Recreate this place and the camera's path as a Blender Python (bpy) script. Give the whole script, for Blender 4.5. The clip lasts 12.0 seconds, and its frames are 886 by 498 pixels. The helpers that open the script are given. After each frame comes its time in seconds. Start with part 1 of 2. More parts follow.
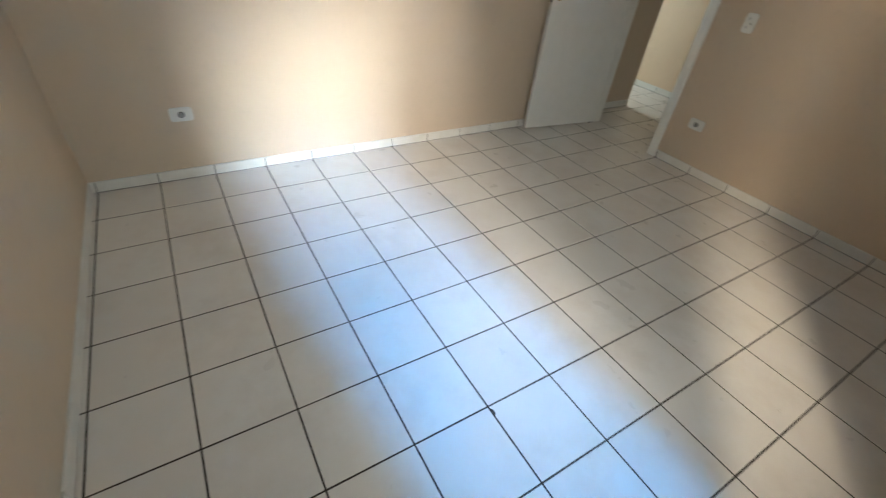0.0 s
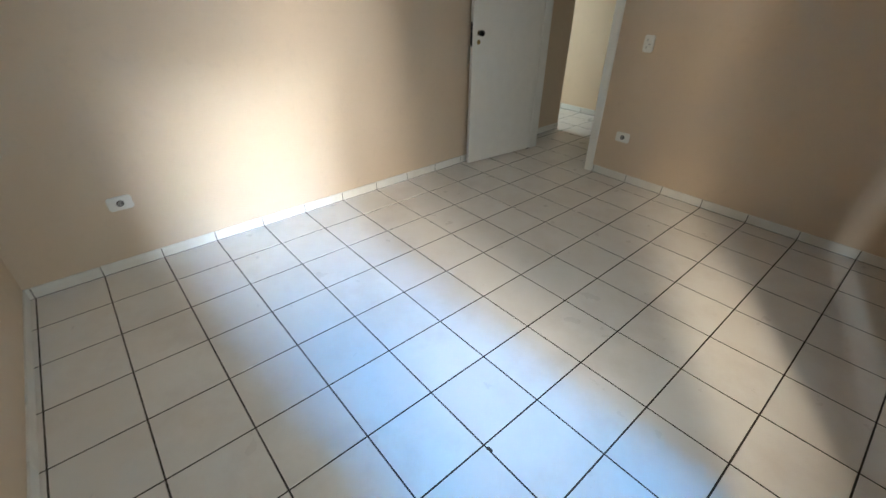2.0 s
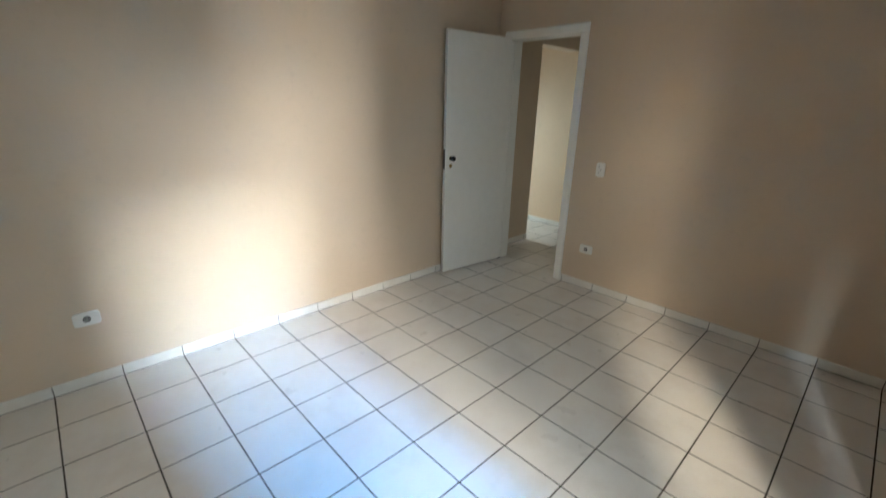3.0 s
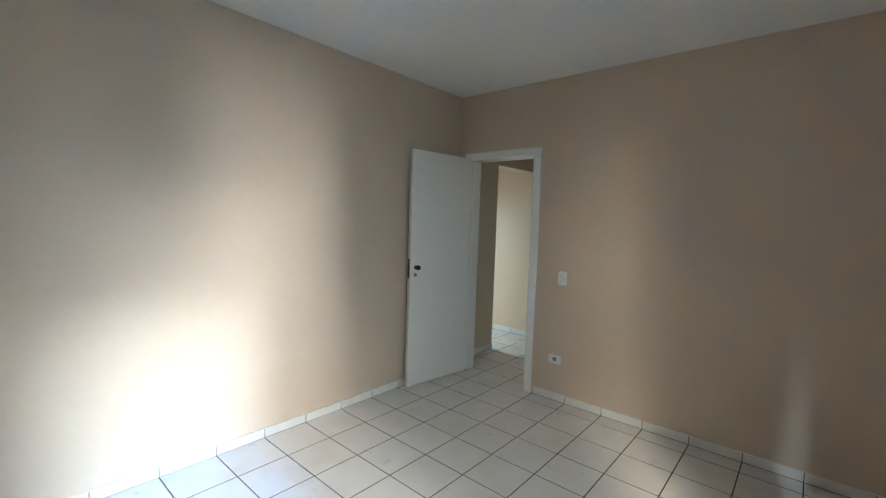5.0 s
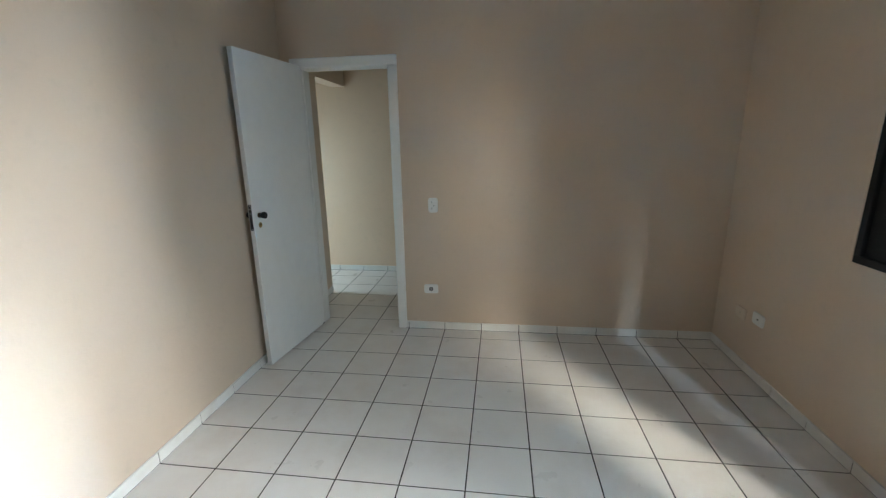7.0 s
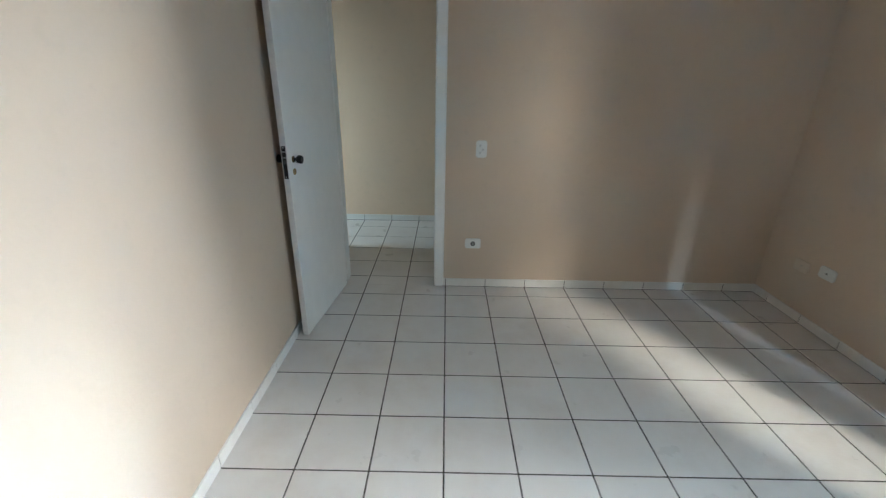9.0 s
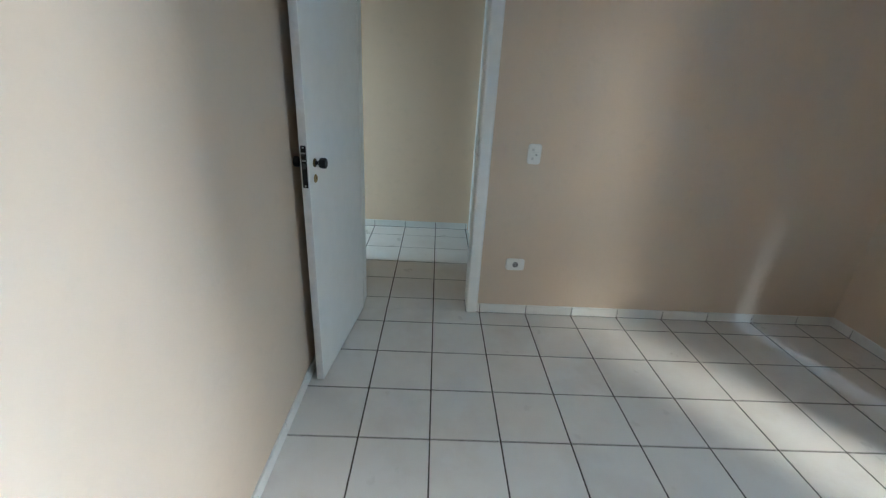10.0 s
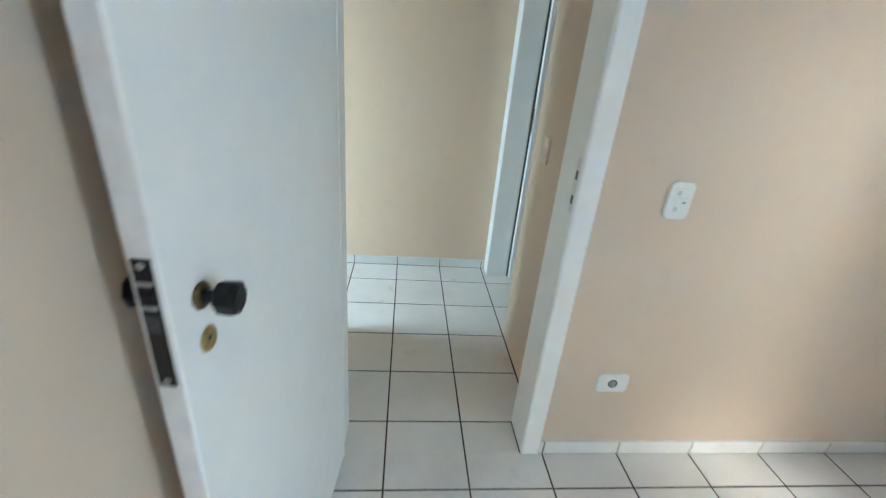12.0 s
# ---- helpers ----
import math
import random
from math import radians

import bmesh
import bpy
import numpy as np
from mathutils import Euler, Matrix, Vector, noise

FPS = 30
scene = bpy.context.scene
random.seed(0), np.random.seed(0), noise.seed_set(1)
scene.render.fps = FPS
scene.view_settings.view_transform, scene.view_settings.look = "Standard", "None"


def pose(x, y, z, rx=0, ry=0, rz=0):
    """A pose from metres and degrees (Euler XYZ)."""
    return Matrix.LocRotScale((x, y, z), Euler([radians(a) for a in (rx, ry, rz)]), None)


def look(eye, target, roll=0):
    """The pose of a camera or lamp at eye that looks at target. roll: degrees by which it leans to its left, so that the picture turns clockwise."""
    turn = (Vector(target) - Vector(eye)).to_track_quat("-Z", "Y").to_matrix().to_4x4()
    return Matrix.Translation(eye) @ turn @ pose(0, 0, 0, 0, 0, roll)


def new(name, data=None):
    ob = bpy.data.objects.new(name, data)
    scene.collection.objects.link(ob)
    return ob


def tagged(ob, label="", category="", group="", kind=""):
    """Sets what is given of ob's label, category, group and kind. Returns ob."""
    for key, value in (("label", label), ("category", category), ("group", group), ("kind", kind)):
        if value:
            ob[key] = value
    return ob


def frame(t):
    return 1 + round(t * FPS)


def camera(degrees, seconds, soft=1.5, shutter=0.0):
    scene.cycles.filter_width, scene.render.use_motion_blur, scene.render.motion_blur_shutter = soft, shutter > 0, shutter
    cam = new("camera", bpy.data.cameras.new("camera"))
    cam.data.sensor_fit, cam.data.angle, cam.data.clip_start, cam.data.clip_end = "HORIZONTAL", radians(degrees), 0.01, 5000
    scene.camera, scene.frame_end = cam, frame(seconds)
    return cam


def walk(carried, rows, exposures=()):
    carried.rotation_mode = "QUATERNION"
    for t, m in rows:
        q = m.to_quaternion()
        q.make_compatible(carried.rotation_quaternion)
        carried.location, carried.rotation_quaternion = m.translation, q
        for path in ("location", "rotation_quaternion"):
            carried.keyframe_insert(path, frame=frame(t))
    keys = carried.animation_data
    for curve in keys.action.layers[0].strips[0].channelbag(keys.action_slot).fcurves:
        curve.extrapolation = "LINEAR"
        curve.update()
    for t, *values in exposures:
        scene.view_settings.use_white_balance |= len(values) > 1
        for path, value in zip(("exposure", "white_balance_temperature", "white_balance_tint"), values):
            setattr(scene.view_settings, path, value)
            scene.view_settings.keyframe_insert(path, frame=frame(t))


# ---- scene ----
cam = camera(92.8, 12.0, soft=1.2, shutter=0.5)
PATH = [
    (0, (2.733, -3.287, 1.401), (1.435, -2.391, 0.171), 6.6),
    (0.5, (2.725, -3.334, 1.412), (1.332, -2.587, 0.186), 5.6),
    (1, (2.73, -3.322, 1.424), (1.31, -2.525, 0.262), 2.3),
    (1.5, (2.726, -3.301, 1.434), (1.362, -2.353, 0.321), 0.5),
    (2, (2.731, -3.302, 1.435), (1.451, -2.207, 0.357), 0.2),
    (2.5, (2.743, -3.318, 1.461), (1.444, -2.095, 0.558), 1.3),
    (3, (2.764, -3.312, 1.525), (1.399, -2.002, 0.876), 1.3),
    (3.5, (2.769, -3.329, 1.561), (1.383, -1.939, 1.175), 1.2),
    (3.7, (2.783, -3.319, 1.574), (1.392, -1.911, 1.286), 1.1),
    (5.3, (2.578, -3.281, 1.495), (1.328, -1.724, 1.364), 1.5),
    (5.5, (2.462, -3.273, 1.497), (1.329, -1.634, 1.327), 0.3),
    (6, (2.157, -3.305, 1.521), (1.281, -1.535, 1.206), -1.1),
    (6.5, (1.937, -3.257, 1.509), (1.4, -1.381, 1.07), -0.5),
    (6.7, (1.828, -3.25, 1.523), (1.416, -1.349, 1.058), -0.9),
    (8.3, (1.099, -3.224, 1.496), (1.084, -1.314, 0.902), 1.0),
    (8.5, (1.051, -3.149, 1.496), (1.037, -1.256, 0.85), 0.9),
    (9, (0.901, -2.933, 1.489), (0.895, -1.078, 0.741), 1.0),
    (9.5, (0.728, -2.686, 1.436), (0.734, -0.842, 0.659), 2.4),
    (10, (0.585, -2.421, 1.442), (0.637, -0.574, 0.677), 3.1),
    (10.5, (0.498, -2.134, 1.416), (0.569, -0.289, 0.65), 3.3),
    (11, (0.444, -1.825, 1.419), (0.537, 0.022, 0.658), 3.9),
    (11.5, (0.369, -1.475, 1.38), (0.534, 0.366, 0.616), 4.7),
    (12, (0.333, -1.149, 1.37), (0.527, 0.668, 0.556), 5.1),
]
EXPOSURES = [(0.0, 0.63, 7080, 9), (2.5, 0.67, 6950, 8), (3.5, 0.82, 6450, 6), (5.5, 0.9, 6030, 5), (8.5, 1.0, 5770, 4), (9.5, 0.94, 5650, 4), (10.0, 1.08, 5520, 3),
             (10.5, 1.38, 5500, 3), (11.0, 1.8, 5500, 3), (12.0, 2.1, 5550, 3)]
walk(cam, [(t, look(e, g, r)) for t, e, g, r in PATH], EXPOSURES)

# ---- world and light ----
world = bpy.data.worlds.new("sky")
scene.world = world
world.use_nodes = True
wn = world.node_tree
sky = wn.nodes.new("ShaderNodeTexSky")
sky.sky_type, sky.sun_disc = "NISHITA", False
sky.sun_elevation, sky.sun_rotation = radians(50), radians(200)
wn.links.new(sky.outputs[0], wn.nodes["Background"].inputs[0])
wn.nodes["Background"].inputs[1].default_value = 0.08


def area_lamp(name, place, target, width, height, power, colour, spread=180):
    data = bpy.data.lights.new(name, "AREA")
    data.shape, data.size, data.size_y = "RECTANGLE", width, height
    data.energy, data.color, data.spread = power, colour, radians(spread)
    ob = new(name, data)
    ob.matrix_world = look(place, target)
    return ob


# daylight in the bedroom window and in the tall window of the next room
area_lamp("window_sky_lamp", (3.40, -2.55, 1.55), (0.0, -2.1, -0.6), 0.78, 1.1, 7.6, (0.82, 0.94, 1.0), 112)
area_lamp("next_room_window_lamp", (-1.31, 0.86, 0.95), (0.0, 0.86, 0.6), 0.4, 1.5, 9.0, (0.72, 0.92, 1.0))


# ---- materials ----
def material(name):
    m = bpy.data.materials.new(name)
    m.use_nodes = True
    nt = m.node_tree
    return m, nt, nt.nodes["Principled BSDF"]


def add_node(nt, kind, **values):
    n = nt.nodes.new(kind)
    for key, value in values.items():
        n.inputs[key].default_value = value
    return n


def coords(nt):
    return nt.nodes.new("ShaderNodeNewGeometry").outputs["Position"]


def mix_colour(nt, fac, a, b):
    """Colour socket between a and b, each a colour or a socket."""
    n = nt.nodes.new("ShaderNodeMix")
    n.data_type = "RGBA"
    nt.links.new(fac, n.inputs[0])
    for value, socket in ((a, n.inputs[6]), (b, n.inputs[7])):
        if isinstance(value, tuple):
            socket.default_value = (*value, 1)
        else:
            nt.links.new(value, socket)
    return n.outputs[2]


def ramp(nt, socket, lo, hi):
    n = add_node(nt, "ShaderNodeMapRange", **{"From Min": lo, "From Max": hi})
    nt.links.new(socket, n.inputs[0])
    return n.outputs[0]


def noise_tex(nt, scale, detail=4.0, rough=0.55):
    n = add_node(nt, "ShaderNodeTexNoise", Scale=scale, Detail=detail, Roughness=rough)
    nt.links.new(coords(nt), n.inputs["Vector"])
    return n.outputs[0]


def bump(nt, bsdf, height, strength, distance):
    n = add_node(nt, "ShaderNodeBump", Strength=strength, Distance=distance)
    nt.links.new(height, n.inputs["Height"])
    nt.links.new(n.outputs[0], bsdf.inputs["Normal"])


def painted_plaster(name, colour, worn, roughness=0.6):
    m, nt, b = material(name)
    big = ramp(nt, noise_tex(nt, 1.3, 3), 0.35, 0.7)
    fine = ramp(nt, noise_tex(nt, 45, 3), 0.3, 0.75)
    first = mix_colour(nt, big, colour, worn)
    shade = tuple(c * 0.93 for c in colour)
    nt.links.new(mix_colour(nt, ramp(nt, noise_tex(nt, 14, 5), 0.55, 0.8), first, shade), b.inputs["Base Color"])
    b.inputs["Roughness"].default_value = roughness
    b.inputs["Specular IOR Level"].default_value = 0.35
    wave = add_node(nt, "ShaderNodeMath")
    wave.operation = "MULTIPLY_ADD"
    wave.inputs[1].default_value = 5.0
    nt.links.new(noise_tex(nt, 4.0, 2), wave.inputs[0])
    nt.links.new(fine, wave.inputs[2])
    bump(nt, b, wave.outputs[0], 0.3, 0.0015)
    return m


def plain(name, colour, roughness, metal=0.0, grain=0.06, scale=60, relief=0.1):
    m, nt, b = material(name)
    dark = tuple(c * (1 - 2 * grain) for c in colour)
    n = noise_tex(nt, scale, 4)
    nt.links.new(mix_colour(nt, ramp(nt, n, 0.35, 0.7), colour, dark), b.inputs["Base Color"])
    b.inputs["Roughness"].default_value, b.inputs["Metallic"].default_value = roughness, metal
    bump(nt, b, n, relief, 0.0006)
    return m


def glazed_tile(name, colour, warm, roughness):
    m, nt, b = material(name)
    info = nt.nodes.new("ShaderNodeObjectInfo").outputs["Random"]
    mottle = ramp(nt, noise_tex(nt, 9, 5), 0.4, 0.7)
    base = mix_colour(nt, mottle, colour, warm)
    dull = tuple(c * 0.93 for c in warm)
    base = mix_colour(nt, ramp(nt, info, 0.2, 1.6), base, dull)
    grime = ramp(nt, noise_tex(nt, 28, 6, 0.7), 0.66, 0.82)
    base = mix_colour(nt, grime, base, tuple(c * 0.8 for c in warm))
    haze = ramp(nt, noise_tex(nt, 2.6, 5, 0.65), 0.48, 0.72)
    base = mix_colour(nt, haze, base, tuple(c * k for c, k in zip(warm, (0.90, 0.88, 0.87))))
    nt.links.new(base, b.inputs["Base Color"])
    rough = add_node(nt, "ShaderNodeMapRange", **{"To Min": roughness * 0.8, "To Max": roughness * 1.35})
    nt.links.new(noise_tex(nt, 6, 4), rough.inputs[0])
    nt.links.new(rough.outputs[0], b.inputs["Roughness"])
    bump(nt, b, noise_tex(nt, 16, 2), 0.12, 0.002)
    return m


WALL = painted_plaster("peach_wall_paint", (0.65, 0.527, 0.405), (0.62, 0.497, 0.38), 0.5)
# the walls' peach, lightened and warmed to stand for light on the end wall
LIT_PEACH = painted_plaster("light_tinted_peach_paint", (0.74, 0.57, 0.41), (0.71, 0.54, 0.385), 0.5)
CEILING = painted_plaster("white_ceiling_paint", (0.80, 0.80, 0.78), (0.77, 0.77, 0.75), 0.8)
TILE = glazed_tile("cream_floor_tile", (0.81, 0.78, 0.75), (0.79, 0.75, 0.71), 0.28)
SKIRT = glazed_tile("white_skirting_tile", (0.80, 0.79, 0.76), (0.77, 0.75, 0.71), 0.3)


def worn_grout(name, dark, pale):
    """Grout that is dark with dirt in most places and rubbed pale in stretches."""
    m, nt, b = material(name)
    stretch = ramp(nt, noise_tex(nt, 2.2, 3), 0.56, 0.78)
    fine = noise_tex(nt, 30, 4)
    base = mix_colour(nt, stretch, dark, pale)
    nt.links.new(mix_colour(nt, ramp(nt, fine, 0.45, 0.7), base, tuple(c * 0.7 for c in dark)), b.inputs["Base Color"])
    b.inputs["Roughness"].default_value = 0.9
    bump(nt, b, fine, 0.5, 0.0006)
    return m


GROUT = worn_grout("worn_dark_grout", (0.05, 0.040, 0.033), (0.19, 0.155, 0.125))
WOOD_PAINT = plain("white_gloss_paint", (0.87, 0.865, 0.835), 0.38, grain=0.015, scale=14, relief=0.1)
EDGE_PAINT = plain("worn_white_edge_paint", (0.76, 0.74, 0.73), 0.5, grain=0.06, scale=30, relief=0.3)
PLASTIC = plain("white_plastic", (0.80, 0.80, 0.77), 0.35, grain=0.02, relief=0.03)
DARK_PLASTIC = plain("dark_socket_plastic", (0.03, 0.03, 0.03), 0.5)
PALE_PLASTIC = plain("pale_grey_plastic", (0.60, 0.60, 0.58), 0.4)
OVERPAINT = plain("peach_overpaint", (0.70, 0.59, 0.47), 0.45, grain=0.04, scale=30)
GREY_PLASTIC = plain("grey_socket_plastic", (0.35, 0.35, 0.34), 0.5)
BRASS = plain("aged_brass", (0.50, 0.36, 0.15), 0.32, 1.0, grain=0.2, scale=120)
DARK_BRASS = plain("darkened_brass", (0.17, 0.125, 0.06), 0.42, 1.0, grain=0.25, scale=120)
BLACK_METAL = plain("blackened_metal", (0.02, 0.02, 0.022), 0.35, 0.6, grain=0.2, scale=150)
STEEL = plain("scratched_steel", (0.45, 0.44, 0.43), 0.4, 1.0, grain=0.2, scale=150)
DARK_STEEL = plain("tarnished_steel", (0.09, 0.09, 0.095), 0.45, 0.8, grain=0.2, scale=150)
BLACK_FRAME = plain("black_anodised_aluminium", (0.006, 0.006, 0.008), 0.7)
FACADE = plain("grey_render_facade", (0.22, 0.2, 0.18), 0.9, grain=0.15, scale=3, relief=0.4)
PAVING = plain("grey_paving", (0.2, 0.19, 0.18), 0.9, grain=0.2, scale=4, relief=0.4)


def glowing(name, colour, strength):
    m = bpy.data.materials.new(name)
    m.use_nodes = True
    nt = m.node_tree
    nt.nodes.clear()
    e = nt.nodes.new("ShaderNodeEmission")
    e.inputs[0].default_value, e.inputs[1].default_value = (*colour, 1), strength
    nt.links.new(e.outputs[0], nt.nodes.new("ShaderNodeOutputMaterial").inputs[0])
    return m


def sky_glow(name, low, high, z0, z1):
    """The glow of an unseen sky sheet that turns from its horizon colour to its upper colour between two heights."""
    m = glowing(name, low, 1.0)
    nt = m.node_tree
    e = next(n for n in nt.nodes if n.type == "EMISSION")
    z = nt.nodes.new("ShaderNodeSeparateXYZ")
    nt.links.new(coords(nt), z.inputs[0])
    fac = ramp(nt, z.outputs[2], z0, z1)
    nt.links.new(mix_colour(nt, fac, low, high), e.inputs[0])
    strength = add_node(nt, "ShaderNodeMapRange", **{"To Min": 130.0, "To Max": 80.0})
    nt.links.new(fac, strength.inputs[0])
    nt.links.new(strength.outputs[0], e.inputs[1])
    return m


# glows of the unseen sheets that light the room through the window
SKY_SHEET = sky_glow("sky_sheet_glow", (0.80, 0.91, 1.0), (0.05, 0.40, 1.0), 27.0, 36.0)
LOW_GLOW = glowing("low_sheet_glow", (0.98, 0.97, 0.95), 28)
MID_GLOW = glowing("mid_sheet_glow", (0.95, 0.97, 1.0), 34)
HIGH_GLOW = glowing("high_sheet_glow", (1.0, 0.94, 0.88), 24)
FILL_GLOW = glowing("fill_sheet_glow", (1.0, 0.95, 0.90), 9)
WARM_LOW_GLOW = glowing("warm_low_sheet_glow", (1.0, 0.90, 0.76), 10)
WARM_HIGH_GLOW = glowing("warm_high_sheet_glow", (1.0, 0.87, 0.69), 58)
PALE_GLOW = glowing("pale_sheet_glow", (0.93, 0.96, 1.0), 17)
SIDE_GLOW = glowing("side_sheet_glow", (0.72, 0.86, 1.0), 46)


# ---- building blocks ----
def link(name, bm, mat, parent=None, smooth=False):
    me = bpy.data.meshes.new(name)
    bm.to_mesh(me)
    bm.free()
    me.materials.append(mat)
    if smooth:
        for p in me.polygons:
            p.use_smooth = True
    ob = new(name, me)
    ob.parent = parent
    return ob


def part(name, bm, mat, parent, label="", smooth=False):
    ob = link(name, bm, mat, parent, smooth)
    return tagged(ob, label) if label else ob


def box(lo, hi, bevel=0.0, segments=2, bm=None):
    bm = bm or bmesh.new()
    size = [b - a for a, b in zip(lo, hi)]
    mid = [(a + b) / 2 for a, b in zip(lo, hi)]
    made = bmesh.ops.create_cube(bm, size=1.0, matrix=Matrix.LocRotScale(mid, None, size))
    if bevel:
        edges = {e for v in made["verts"] for e in v.link_edges}
        bmesh.ops.bevel(bm, geom=list(edges), offset=bevel, segments=segments, profile=0.5, affect="EDGES")
    return bm


def turned(profile, sides, m=Matrix(), bm=None):
    """A body of revolution about local z from (radius, z) pairs, closed at both ends."""
    bm = bm or bmesh.new()
    rings = []
    for r, z in profile:
        rings.append([bm.verts.new(m @ Vector((r * math.cos(math.tau * k / sides), r * math.sin(math.tau * k / sides), z))) for k in range(sides)])
    for a, b in zip(rings, rings[1:]):
        for k in range(sides):
            bm.faces.new((a[k], a[(k + 1) % sides], b[(k + 1) % sides], b[k]))
    bm.faces.new(list(reversed(rings[0])))
    bm.faces.new(rings[-1])
    return bm


def rounded_plate(width, height, thick, radius, soft, m=Matrix()):
    """A plate in local xz with round corners, from y = 0 to y = -thick with a softened rim."""
    bm = bmesh.new()

    def ring(inset, y):
        pts = []
        w, h, r = width / 2 - inset, height / 2 - inset, max(radius - inset, 0.001)
        for cx, cz, start in ((w - r, h - r, 0), (-w + r, h - r, 90), (-w + r, -h + r, 180), (w - r, -h + r, 270)):
            for k in range(5):
                a = radians(start + 22.5 * k)
                pts.append(bm.verts.new(m @ Vector((cx + r * math.cos(a), y, cz + r * math.sin(a)))))
        return pts
    rings = [ring(0, 0), ring(0, -thick + soft), ring(soft * 0.3, -thick + soft * 0.3), ring(soft, -thick)]
    for a, b in zip(rings, rings[1:]):
        for k in range(len(a)):
            bm.faces.new((a[k], b[k], b[(k + 1) % len(a)], a[(k + 1) % len(a)]))
    bm.faces.new(list(reversed(rings[0])))
    bm.faces.new(rings[-1])
    bmesh.ops.recalc_face_normals(bm, faces=bm.faces)
    return bm


def structure(name, bm, mat, label, category):
    return tagged(link(name, bm, mat), label, category, kind="structure")


# ---- plan ----
ROOM_X, ROOM_Y, HEIGHT = 3.298, -3.84, 2.70      # bedroom: x 0..ROOM_X, y ROOM_Y..0
DOOR_X0, DOOR_X1, DOOR_TOP = 0.07, 0.899, 2.153  # rough opening in the door wall
WALL_T = 0.15
HALL_X0, HALL_X1 = -0.09, 0.919                  # passage beyond the door
HALL_LEFT_END, HALL_RIGHT_END, HALL_Y = 0.82, 0.785, 1.60
WIN_Y0, WIN_YM, WIN_Y1, SILL, HEAD = -2.93, -2.13, -1.11, 0.945, 2.10
PITCH, JOINT, Y_OFF = 0.305, 0.0064, 9.5
PEACH = "smooth peach painted plaster wall, lit unevenly by daylight"

# ---- structure ----
structure("wall_west", box((-WALL_T, ROOM_Y - WALL_T, 0), (0, 0, HEIGHT)), WALL, PEACH, "wall")
structure("wall_south", box((0, ROOM_Y - WALL_T, 0), (ROOM_X + WALL_T, ROOM_Y, HEIGHT)), WALL, PEACH, "wall")
bm = box((ROOM_X, ROOM_Y, 0), (ROOM_X + WALL_T, WIN_Y0, HEIGHT))
box((ROOM_X, WIN_Y1, 0), (ROOM_X + WALL_T, 0, HEIGHT), bm=bm)
box((ROOM_X, WIN_Y0, 0), (ROOM_X + WALL_T, WIN_Y1, SILL), bm=bm)
box((ROOM_X, WIN_Y0, HEAD), (ROOM_X + WALL_T, WIN_Y1, HEIGHT), bm=bm)
structure("wall_east", bm, WALL, "peach painted plaster wall with the window opening", "wall")
bm = box((-WALL_T, 0, 0), (DOOR_X0, WALL_T, HEIGHT))
box((DOOR_X1, 0, 0), (ROOM_X + WALL_T, WALL_T, HEIGHT), bm=bm)
box((DOOR_X0, 0, DOOR_TOP), (DOOR_X1, WALL_T, HEIGHT), bm=bm)
structure("wall_north", bm, WALL, "peach painted plaster wall with the doorway", "wall")
bm = box((-0.25, WALL_T, 0), (HALL_X0, HALL_LEFT_END, HEIGHT))
box((-0.25, HALL_LEFT_END, 2.15), (HALL_X0, HALL_Y, HEIGHT), bm=bm)
structure("wall_passage_left", bm, WALL, "peach passage wall with a header over an open archway", "wall")
structure("wall_passage_right", box((HALL_X1, WALL_T, 0), (2.4, HALL_RIGHT_END, HEIGHT)), WALL, PEACH, "wall")
structure("wall_passage_end", box((-1.45, HALL_Y, 0), (2.4, HALL_Y + WALL_T, HEIGHT)), LIT_PEACH, "peach painted wall across the end of the passage, its colour shifted to stand for light", "wall")
def wall_with_opening(name, x0, x1, y0, y1, opening, label):
    """A wall along y with one window opening (y from, y to, sill, head) through it."""
    a, b, sill, head = opening
    bm = box((x0, y0, 0), (x1, a, HEIGHT))
    box((x0, b, 0), (x1, y1, HEIGHT), bm=bm)
    box((x0, a, 0), (x1, b, sill), bm=bm)
    box((x0, a, head), (x1, b, HEIGHT), bm=bm)
    structure(name, bm, WALL, label, "wall")


structure("wall_side_hall", box((2.25, HALL_RIGHT_END, 0), (2.4, HALL_Y, HEIGHT)), WALL, PEACH, "wall")
structure("wall_next_room", box((-1.45, 0.0, 0), (-0.25, WALL_T, HEIGHT)), WALL, PEACH, "wall")
wall_with_opening("wall_next_room_outer", -1.45, -1.30, WALL_T, HALL_Y, (0.65, 1.07, 0.19, 1.71), "peach painted plaster wall with a tall window opening")
structure("ceiling", box((-WALL_T, ROOM_Y - WALL_T, HEIGHT), (ROOM_X + WALL_T, 0.0, HEIGHT + 0.12)), CEILING, "flat white painted bedroom ceiling", "ceiling")
structure("ceiling_passage", box((-1.45, 0.0, HEIGHT), (2.4, HALL_Y + WALL_T, HEIGHT + 0.12)), CEILING, "flat white painted passage ceiling", "ceiling")

# ---- outside the window ----
structure("ground", box((ROOM_X + WALL_T, -60, -3.2), (70, 60, -3.0)), PAVING, "grey paved yard below the window", "ground")


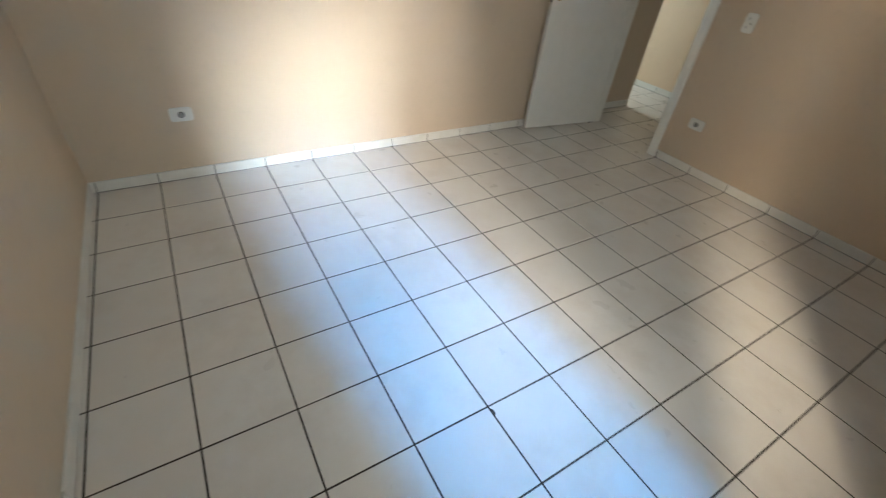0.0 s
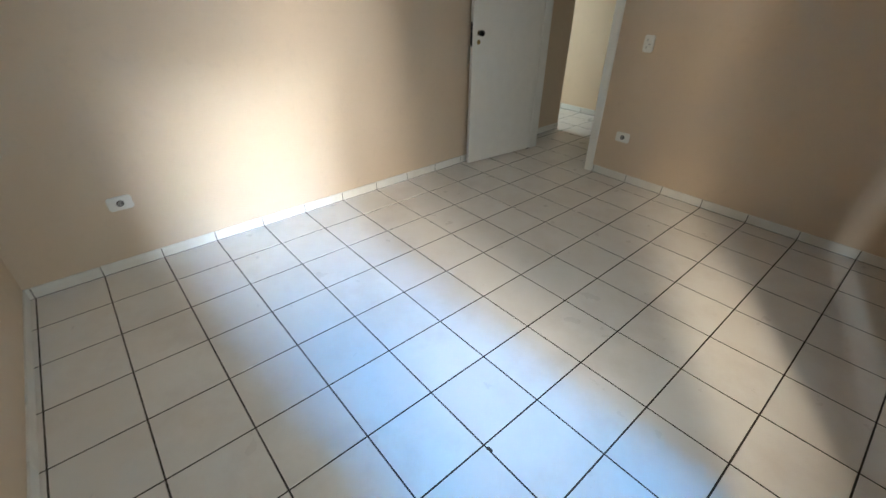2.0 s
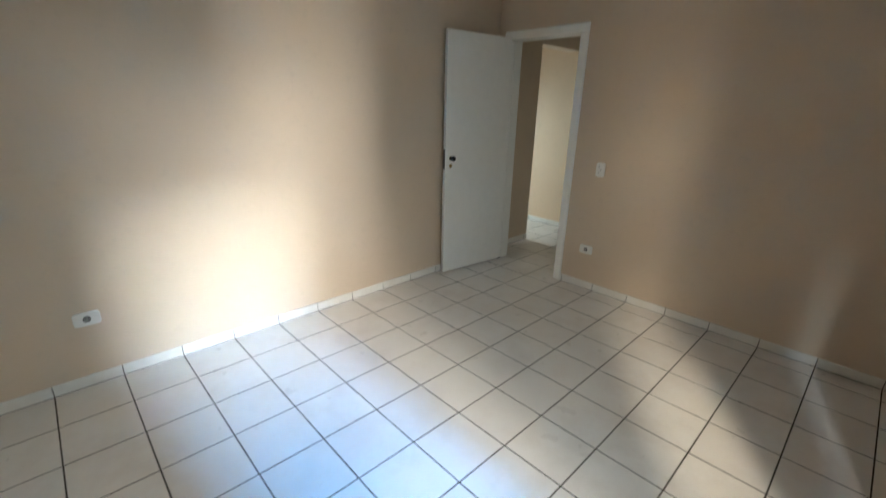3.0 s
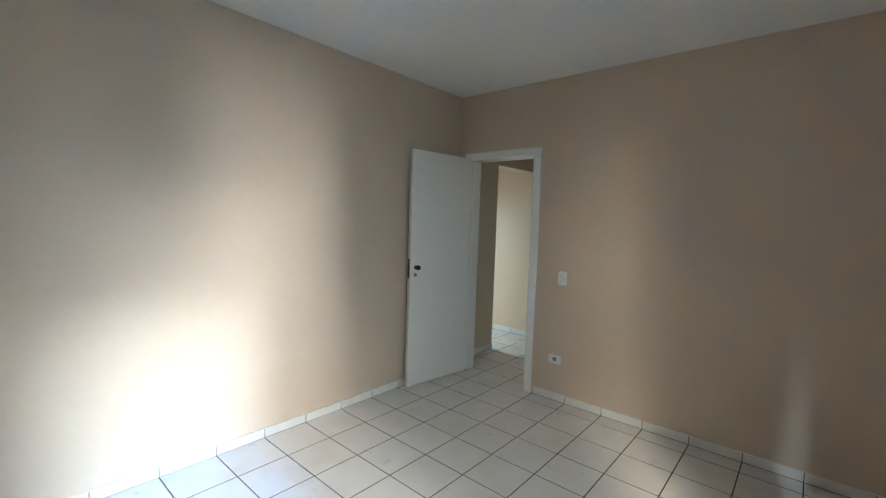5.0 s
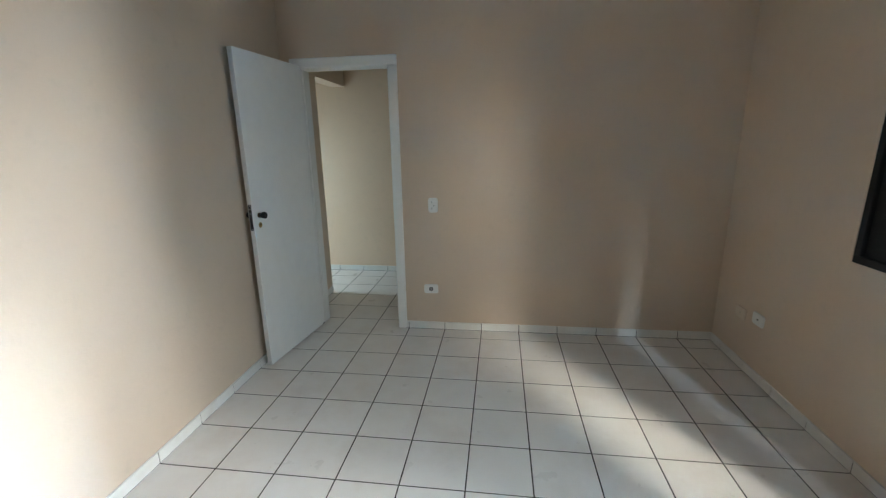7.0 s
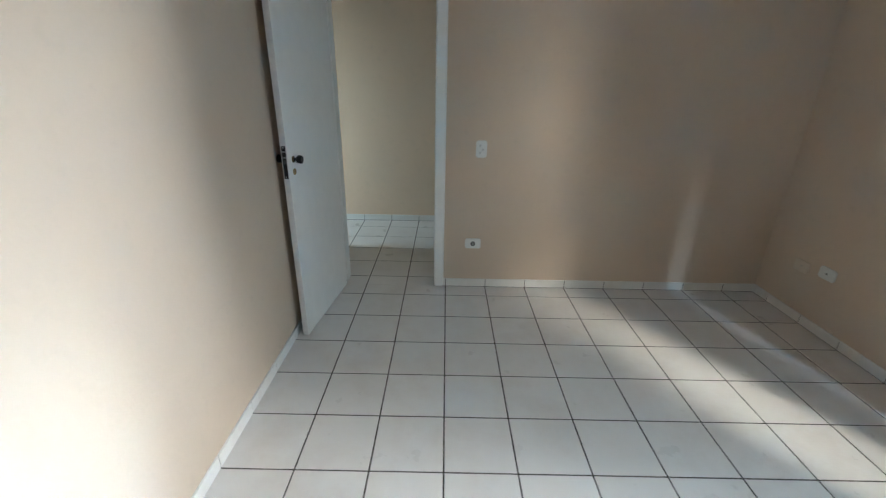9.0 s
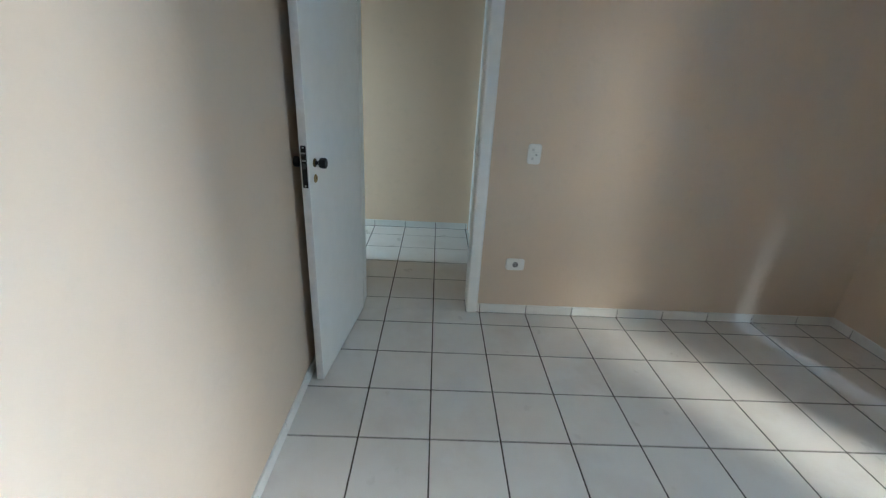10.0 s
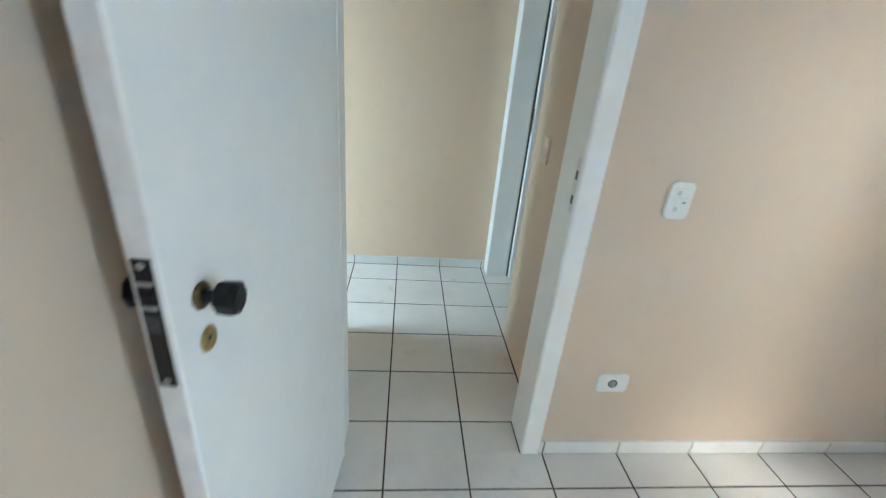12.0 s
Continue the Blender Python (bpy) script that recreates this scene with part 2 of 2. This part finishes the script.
# ---- window ----
def window():
    root = tagged(new("window_1"), "black aluminium sliding window, one dark leaf closed and the other slid open", "window", kind="structure")
    x0, x1 = ROOM_X + 0.002, ROOM_X + 0.085
    f = 0.035
    part("sill", box((x0, WIN_Y0, SILL), (x1, WIN_Y1, SILL + f), 0.003), BLACK_FRAME, root)
    part("head", box((x0, WIN_Y0, HEAD - f), (x1, WIN_Y1, HEAD), 0.003), BLACK_FRAME, root)
    part("jamb", box((x0, WIN_Y1 - f, SILL + f), (x1, WIN_Y1, HEAD - f), 0.003), BLACK_FRAME, root)
    part("jamb", box((x0, WIN_Y0, SILL + f), (x1, WIN_Y0 + 0.02, HEAD - f), 0.003), BLACK_FRAME, root)
    leaf = part("leaf", box((x0 + 0.02, WIN_YM, SILL + f), (x0 + 0.05, WIN_Y1 - f, HEAD - f), 0.003), BLACK_FRAME, root, "closed black shutter leaf")
    for k in range(14):
        z = SILL + 0.09 + k * 0.073
        part("slat", box((x0 + 0.012, WIN_YM + 0.05, z), (x0 + 0.021, WIN_Y1 - f - 0.05, z + 0.06), 0.002), BLACK_FRAME, leaf)
    return root


window()


# ---- door and its frame ----
def door_frame():
    root = tagged(new("door_1_frame"), "white painted wooden door frame with rounded edges and rubbed spots", "door frame", kind="structure")
    y0, y1 = -0.014, WALL_T + 0.012
    w = 0.074
    part("jamb", box((DOOR_X0, y0, 0.0), (DOOR_X0 + w, y1, DOOR_TOP - w), 0.013, 4), WOOD_PAINT, root)
    part("jamb", box((DOOR_X1 - w, y0, 0.0), (DOOR_X1, y1, DOOR_TOP - w), 0.013, 4), WOOD_PAINT, root)
    part("head", box((DOOR_X0, y0, DOOR_TOP - w), (DOOR_X1, y1, DOOR_TOP), 0.013, 4), WOOD_PAINT, root)
    part("stop", box((DOOR_X0 + w - 0.001, 0.045, 0.0), (DOOR_X0 + w + 0.006, y1 - 0.01, DOOR_TOP - w), 0.002), WOOD_PAINT, root)
    plate = part("strike_plate", box((DOOR_X1 - w - 0.0015, 0.0, 0.99), (DOOR_X1 - w + 0.001, 0.026, 1.15), 0.0005), EDGE_PAINT, root, "overpainted strike plate")
    for z in (1.015, 1.088):
        part("strike_hole", box((DOOR_X1 - w - 0.0022, 0.006, z), (DOOR_X1 - w - 0.0014, 0.02, z + 0.026)), DARK_PLASTIC, plate)
    return root


def lock_knob(parent, m, label):
    """A small faceted knob on a stem and a round rose; local z points away from the leaf."""
    rose = part("rose", turned([(0.017, 0), (0.0185, 0.002), (0.017, 0.005), (0.010, 0.007)], 28, m), DARK_BRASS, parent, "round darkened brass rose", smooth=True)
    bm = turned([(0.012, 0.006), (0.0085, 0.010), (0.0085, 0.019), (0.0175, 0.023), (0.0215, 0.027), (0.0228, 0.043), (0.0215, 0.049), (0.016, 0.0515)], 8, m)
    return part("knob", bm, BLACK_METAL, parent, label)


def door():
    """The leaf hangs open; local x runs from the hinge to the free edge, local y points out of the front face."""
    root = tagged(new("door_1"), "white painted flush wooden door standing wide open against the wall", "door", kind="structure")
    length, thick, top = 0.718, 0.036, 2.098
    lock_x = length - 0.058
    part("leaf", box((0, -thick, 0.012), (length, 0, top), 0.0025, 2), WOOD_PAINT, root)
    part("edge_band", box((length - 0.001, 0.003 - thick, 0.014), (length + 0.0015, -0.003, top - 0.002), 0.0005), EDGE_PAINT, root, "worn off-white door edge")
    plate = part("lock_plate", box((length + 0.001, -0.029, 0.984), (length + 0.0035, -0.007, 1.155), 0.001), BLACK_METAL, root, "tarnished black mortise lock plate")
    part("latch", box((length + 0.002, -0.025, 1.100), (length + 0.009, -0.011, 1.116), 0.002), BLACK_METAL, plate)
    part("bolt_slot", box((length + 0.003, -0.026, 1.062), (length + 0.0042, -0.010, 1.085), 0.0005), DARK_STEEL, plate)
    for z in (1.092, 1.122):
        part("lock_bar", box((length + 0.002, -0.027, z), (length + 0.0046, -0.009, z + 0.006), 0.0006), STEEL, plate, "worn bright steel bar")
    for z in (0.992, 1.147):
        part("screw", turned([(0.0045, 0), (0.0045, 0.0012), (0.003, 0.002)], 12, pose(length + 0.003, -0.018, z, 0, 90, 0)), STEEL, plate)
    lock_knob(root, pose(lock_x, 0, 1.078, -90, 0, 0), "dark faceted metal knob")
    lock_knob(root, pose(lock_x, -thick, 1.078, 90, 0, 0), "dark faceted metal knob")
    esc = part("keyhole_rose", turned([(0.0165, 0), (0.018, 0.0015), (0.016, 0.004), (0.011, 0.0045), (0.009, 0.003)], 26, pose(lock_x, 0, 1.012, -90, 0, 0)), BRASS, root, "round brass keyhole plate", smooth=True)
    part("keyhole", turned([(0.0035, 0), (0.0035, 0.0012)], 12, pose(lock_x, 0.0028, 1.014, -90, 0, 0)), DARK_PLASTIC, esc)
    root.matrix_world = pose(0.157, -0.016, 0, 0, 0, math.degrees(math.atan2(-0.716, -0.079)))
    return root


door_frame()
door()


def far_door():
    """Frame post and leaf edge of the doorway at the end of the passage."""
    root = tagged(new("door_2_frame"), "white painted door frame post at the end of the passage", "door frame", kind="structure")
    part("jamb", box((0.938, 1.490, 0.0), (1.085, HALL_Y - 0.002, 2.13), 0.006, 2), WOOD_PAINT, root)
    # dark strip that puts in the shade of the gap between post and leaf
    part("gap_shade", box((1.085, 1.475, 0.0), (1.090, HALL_Y - 0.004, 2.12)), DARK_PLASTIC, root, "dark strip standing for the shade in the gap")
    leaf = tagged(new("door_2"), "white painted door standing ajar beyond the passage", "door", kind="structure")
    part("leaf", box((1.090, 1.438, 0.01), (1.72, 1.475, 2.10), 0.003), WOOD_PAINT, leaf)
    part("lock_plate", box((1.0885, 1.446, 1.0), (1.0905, 1.468, 1.15), 0.0005), STEEL, leaf)


far_door()


# ---- switches and sockets ----
def wall_matrix(wall, along, z):
    """Local -y points into the room."""
    return {"north": pose(along, 0, z), "west": pose(0, along, z, 0, 0, 90), "east": pose(ROOM_X, along, z, 0, 0, -90),
            "passage": pose(HALL_X1, along, z, 0, 0, -90)}[wall]


def socket(wall, along, z, kind, label, face=PLASTIC, insert=GREY_PLASTIC):
    m = wall_matrix(wall, along, z)
    w, h = (0.076, 0.116) if kind == "switch" else (0.118, 0.079)
    root = tagged(new("light_switch" if kind == "switch" else "wall_socket" if kind != "blank" else "blank_plate"), label,
                  "switch" if kind == "switch" else "socket")
    part("cover_plate", rounded_plate(w, h, 0.009, 0.018, 0.004), face, root)
    if kind == "switch":
        body = part("rocker_frame", rounded_plate(0.046, 0.078, 0.0105, 0.003, 0.001), face, root)
        part("rocker", box((-0.019, -0.0150, -0.013), (0.019, -0.009, 0.013), 0.0025), face, body)
        for dz in (-0.025, 0.025):
            part("cover_insert", box((-0.016, -0.0122, dz - 0.007), (-0.004, -0.0100, dz + 0.007), 0.001), PALE_PLASTIC if insert is GREY_PLASTIC else insert, body)
        part("thumb_mark", box((0.003, -0.0156, -0.006), (0.014, -0.0140, 0.001), 0.0006), insert, body)
    elif kind == "power":
        well = part("socket_face", turned([(0.0175, 0.0), (0.0175, 0.0100), (0.0160, 0.0108)], 28, pose(0, 0, 0, 90)), DARK_PLASTIC, root)
        part("socket_core", turned([(0.0125, 0.0), (0.0125, 0.0112), (0.0115, 0.0120)], 24, pose(0, 0, 0, 90)), GREY_PLASTIC, well)
        for dx in (-0.006, 0.006):
            part("contact", box((dx - 0.0022, -0.0126, -0.006), (dx + 0.0022, -0.0118, 0.006), 0.0004), DARK_PLASTIC, well)
    elif kind == "phone":
        part("jack", box((-0.006, -0.0105, -0.005), (0.006, -0.0088, 0.005), 0.0005), DARK_PLASTIC, root)
    else:
        part("screw", turned([(0.004, 0.0), (0.004, 0.0098)], 12, pose(0.0, 0, 0, 90)), GREY_PLASTIC, root)
    root.matrix_world = m
    return root


socket("north", 1.143, 1.048, "switch", "white plastic light switch on the peach wall beside the door")
socket("north", 1.112, 0.357, "power", "white wall socket with a round dark outlet near the skirting")
socket("west", -3.296, 0.396, "power", "white wall socket with a round dark outlet on the sunlit wall")
socket("east", -0.336, 0.368, "blank", "blank cover plate painted over in pale peach, low on the wall", OVERPAINT, OVERPAINT)
socket("east", -0.528, 0.398, "phone", "white telephone socket with a small black jack")
socket("passage", 0.60, 1.06, "switch", "peach light switch painted over on the passage wall", OVERPAINT, OVERPAINT)


OUTLOOK = Vector((3.36, -2.53, 1.5))             # the middle of the open half of the window


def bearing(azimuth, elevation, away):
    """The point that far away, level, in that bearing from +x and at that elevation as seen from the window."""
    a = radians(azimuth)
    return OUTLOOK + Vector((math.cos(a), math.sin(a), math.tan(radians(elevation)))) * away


def block(x, depth, y0, y1, top):
    """An unseen plain block, added to bound the light, with floor bands and a parapet."""
    root = tagged(new("building"), "unseen plain grey rendered block added to bound the light from outside", "building", group="blocks across the yard")
    part("wall", box((x, y0, -3.0), (x + depth, y1, top)), FACADE, root)
    part("parapet", box((x - 0.06, y0, top), (x + depth, y1, top + 0.4), 0.02), FACADE, root)
    for k in range(1, int((top + 3.0) / 2.9)):
        part("floor_band", box((x - 0.04, y0, -3.0 + 2.9 * k - 0.1), (x - 0.002, y1, -3.0 + 2.9 * k + 0.1), 0.01), FACADE, root)


def light_sheet(name, azimuths, elevations, away, mat, label):
    """An unseen glowing sheet, added to light the room, that stands square to the line of sight from the window."""
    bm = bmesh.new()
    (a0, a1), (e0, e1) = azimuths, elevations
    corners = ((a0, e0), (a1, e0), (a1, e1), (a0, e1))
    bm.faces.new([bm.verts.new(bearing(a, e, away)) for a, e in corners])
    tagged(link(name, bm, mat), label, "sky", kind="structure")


# tall unseen blocks added to bound the light; glowing sheets stand in the gaps between
block(24.0, 6.0, 0.27, 24.0, 45.0)
block(22.0, 4.0, -24.3, -12.0, 45.0)
block(10.0, 4.0, -22.4, -19.3, 52.0)
# narrow one, placed to keep a dark strip beside the sky sheet
block(33.0, 1.5, -6.15, -4.70, 50.0)
# added to the west to hold sky light off the next room's opening
block(-8.0, 3.0, -9.0, 11.0, 14.0)
# glowing sheets added out of view to throw the pools and streaks of light
light_sheet("sheet_sky", (-8.0, 9.0), (16.0, 69.0), 60.0, SKY_SHEET, "unseen glowing sheet for the sky, pale below and deep blue above, in the wide gap")
light_sheet("sheet_high", (-16.5, -7.0), (16.5, 52.0), 28.0, HIGH_GLOW, "unseen glowing sheet added beside the sky to light floor and wall")
light_sheet("sheet_fill", (-21.5, -16.5), (14.0, 38.0), 28.0, FILL_GLOW, "unseen glowing sheet added to brighten the floor by the west wall")
light_sheet("sheet_low", (-13.5, -7.0), (-9.0, 5.7), 28.0, LOW_GLOW, "unseen low glowing sheet added to light the upper west wall")
light_sheet("sheet_mid", (-13.5, 0.3), (5.7, 16.5), 28.0, MID_GLOW, "unseen pale glowing sheet added to light the middle of the west wall")
light_sheet("sheet_pale", (0.3, 9.0), (4.0, 16.5), 28.0, PALE_GLOW, "unseen pale glowing sheet added to widen the light on the west wall")
light_sheet("sheet_warm_low", (-57.5, -50.5), (-8.0, 21.0), 19.5, WARM_LOW_GLOW, "unseen warm glowing sheet added to light the north wall")
light_sheet("sheet_warm_high", (-57.0, -50.5), (28.0, 74.0), 19.5, WARM_HIGH_GLOW, "unseen warm glowing sheet added to cast the beam across the floor")
light_sheet("sheet_side", (-75.6, -73.2), (21.5, 72.0), 60.0, SIDE_GLOW, "unseen pale glowing sheet added to cast the thin streak of light")


# ---- floor and skirting, tile by tile ----
tile_meshes = {}


def tile_mesh(key, w, d, h, soft):
    """A glazed tile, w x d, its top at z = 0 and its rim rounded off."""
    k = (key, round(w, 3), round(d, 3), round(h, 3))
    if k not in tile_meshes:
        bm = bmesh.new()
        rings = []
        for inset, z in ((0, -h), (0, -soft), (soft * 0.35, -soft * 0.3), (soft * 1.2, 0)):
            a, b = w / 2 - inset, d / 2 - inset
            rings.append([bm.verts.new((sx * a, sy * b, z)) for sx, sy in ((-1, -1), (1, -1), (1, 1), (-1, 1))])
        for lo, hi in zip(rings, rings[1:]):
            for i in range(4):
                bm.faces.new((lo[i], lo[(i + 1) % 4], hi[(i + 1) % 4], hi[i]))
        bm.faces.new(rings[-1])
        me = bpy.data.meshes.new(key)
        bm.to_mesh(me)
        bm.free()
        me.materials.append(TILE if key == "tile" else SKIRT)
        tile_meshes[k] = me
    return tile_meshes[k]


floor = structure("floor", box((-1.45, ROOM_Y - WALL_T, -0.12), (ROOM_X + WALL_T, HALL_Y + WALL_T, -0.0016)), GROUT,
                  "cream ceramic tile floor with narrow dark joints", "floor")
rng = random.Random(4)


def lay(x0, x1, y0, y1):
    """Whole and cut floor tiles on the common grid within a rectangle."""
    for i in range(math.floor(x0 / PITCH + 1e-6), math.ceil(x1 / PITCH - 1e-6)):
        for j in range(math.floor(y0 / PITCH + Y_OFF + 1e-6), math.ceil(y1 / PITCH + Y_OFF - 1e-6)):
            a, b = max(i * PITCH + JOINT / 2, x0), min((i + 1) * PITCH - JOINT / 2, x1)
            c, d = max((j - Y_OFF) * PITCH + JOINT / 2, y0), min((j + 1 - Y_OFF) * PITCH - JOINT / 2, y1)
            if b - a < 0.02 or d - c < 0.02:
                continue
            ob = new("tile", tile_mesh("tile", b - a, d - c, 0.008, 0.0016))
            ob.parent = floor
            ob.matrix_world = pose((a + b) / 2, (c + d) / 2, rng.uniform(-0.0003, 0.0003), rng.uniform(-0.06, 0.06), rng.uniform(-0.06, 0.06), rng.uniform(-0.1, 0.1))


lay(0.0, ROOM_X, ROOM_Y, 0.0)
lay(DOOR_X0 + 0.074, DOOR_X1 - 0.074, 0.0, WALL_T)
JOINT_Y = 2.5 * PITCH                            # the joint that runs across the mouth of the passage
lay(HALL_X0, 0.0, WALL_T, JOINT_Y)
lay(-1.30, 0.0, JOINT_Y, HALL_Y)
lay(0.0, 3 * PITCH, WALL_T, HALL_Y)
lay(3 * PITCH, 2.25, HALL_RIGHT_END, HALL_Y)

# a small chip with dirt in it beside one joint
part("chip", turned([(0.006, -0.0005), (0.010, 0.0004), (0.007, 0.0009)], 9, pose(2.162, -2.588, 0.0002) @ Matrix.Diagonal((1.4, 0.6, 1, 1))), GROUT, floor, "dark chip at a tile joint")

SKIRT_H, SKIRT_T = 0.063, 0.009


def skirting(name, start, end, out, grid):
    """A row of skirting tiles along a wall from start to end; out is the wall's normal; grid gives the joints' phase."""
    root = tagged(new(name), "white ceramic skirting tiles with dark joints along the floor", "skirting", kind="structure")
    axis = 0 if abs(end[0] - start[0]) > abs(end[1] - start[1]) else 1
    lo, hi = sorted((start[axis], end[axis]))
    k = math.floor((lo - grid) / PITCH + 1e-6)
    while grid + k * PITCH < hi - 1e-6:
        a, b = max(lo, grid + k * PITCH + 0.0022), min(hi, grid + (k + 1) * PITCH - 0.0022)
        k += 1
        if b - a < 0.006:
            continue
        ob = new("skirting_tile", tile_mesh("skirting_tile", b - a, SKIRT_H, SKIRT_T, 0.002))
        ob.parent = root
        mid = [0.0, 0.0, SKIRT_H / 2 + 0.0036]
        mid[axis], mid[1 - axis] = (a + b) / 2, start[1 - axis]
        z = Vector((*out, 0))
        y = Vector((0, 0, 1))
        x = y.cross(z)
        m = Matrix((x, y, z)).transposed().to_4x4()
        lift = SKIRT_T + rng.uniform(-0.0006, 0.0006)
        ob.matrix_world = Matrix.Translation(Vector(mid) + z * lift) @ m
    back = [0.0, 0.0, 0.0], [0.0, 0.0, SKIRT_H - 0.004]
    back[0][axis], back[1][axis] = lo, hi
    base = start[1 - axis]
    far = base + out[1 - axis] * (SKIRT_T - 0.003)
    back[0][1 - axis], back[1][1 - axis] = sorted((base, far))
    part("joint_bed", box(*back), GROUT, root, "dark joint mortar")


Y_GRID = -Y_OFF * PITCH
skirting("baseboard_west", (0, ROOM_Y), (0, 0), (1, 0), Y_GRID)
skirting("baseboard_south", (0.01, ROOM_Y), (ROOM_X - 0.01, ROOM_Y), (0, 1), 0.0)
skirting("baseboard_east", (ROOM_X, ROOM_Y), (ROOM_X, 0), (-1, 0), Y_GRID)
skirting("baseboard_north", (DOOR_X1 + 0.001, 0), (ROOM_X - 0.01, 0), (0, -1), 0.0)
skirting("baseboard_passage_left", (HALL_X0, WALL_T), (HALL_X0, HALL_LEFT_END), (1, 0), Y_GRID)
skirting("baseboard_passage_end", (-1.30, HALL_Y), (0.93, HALL_Y), (0, -1), 0.0)
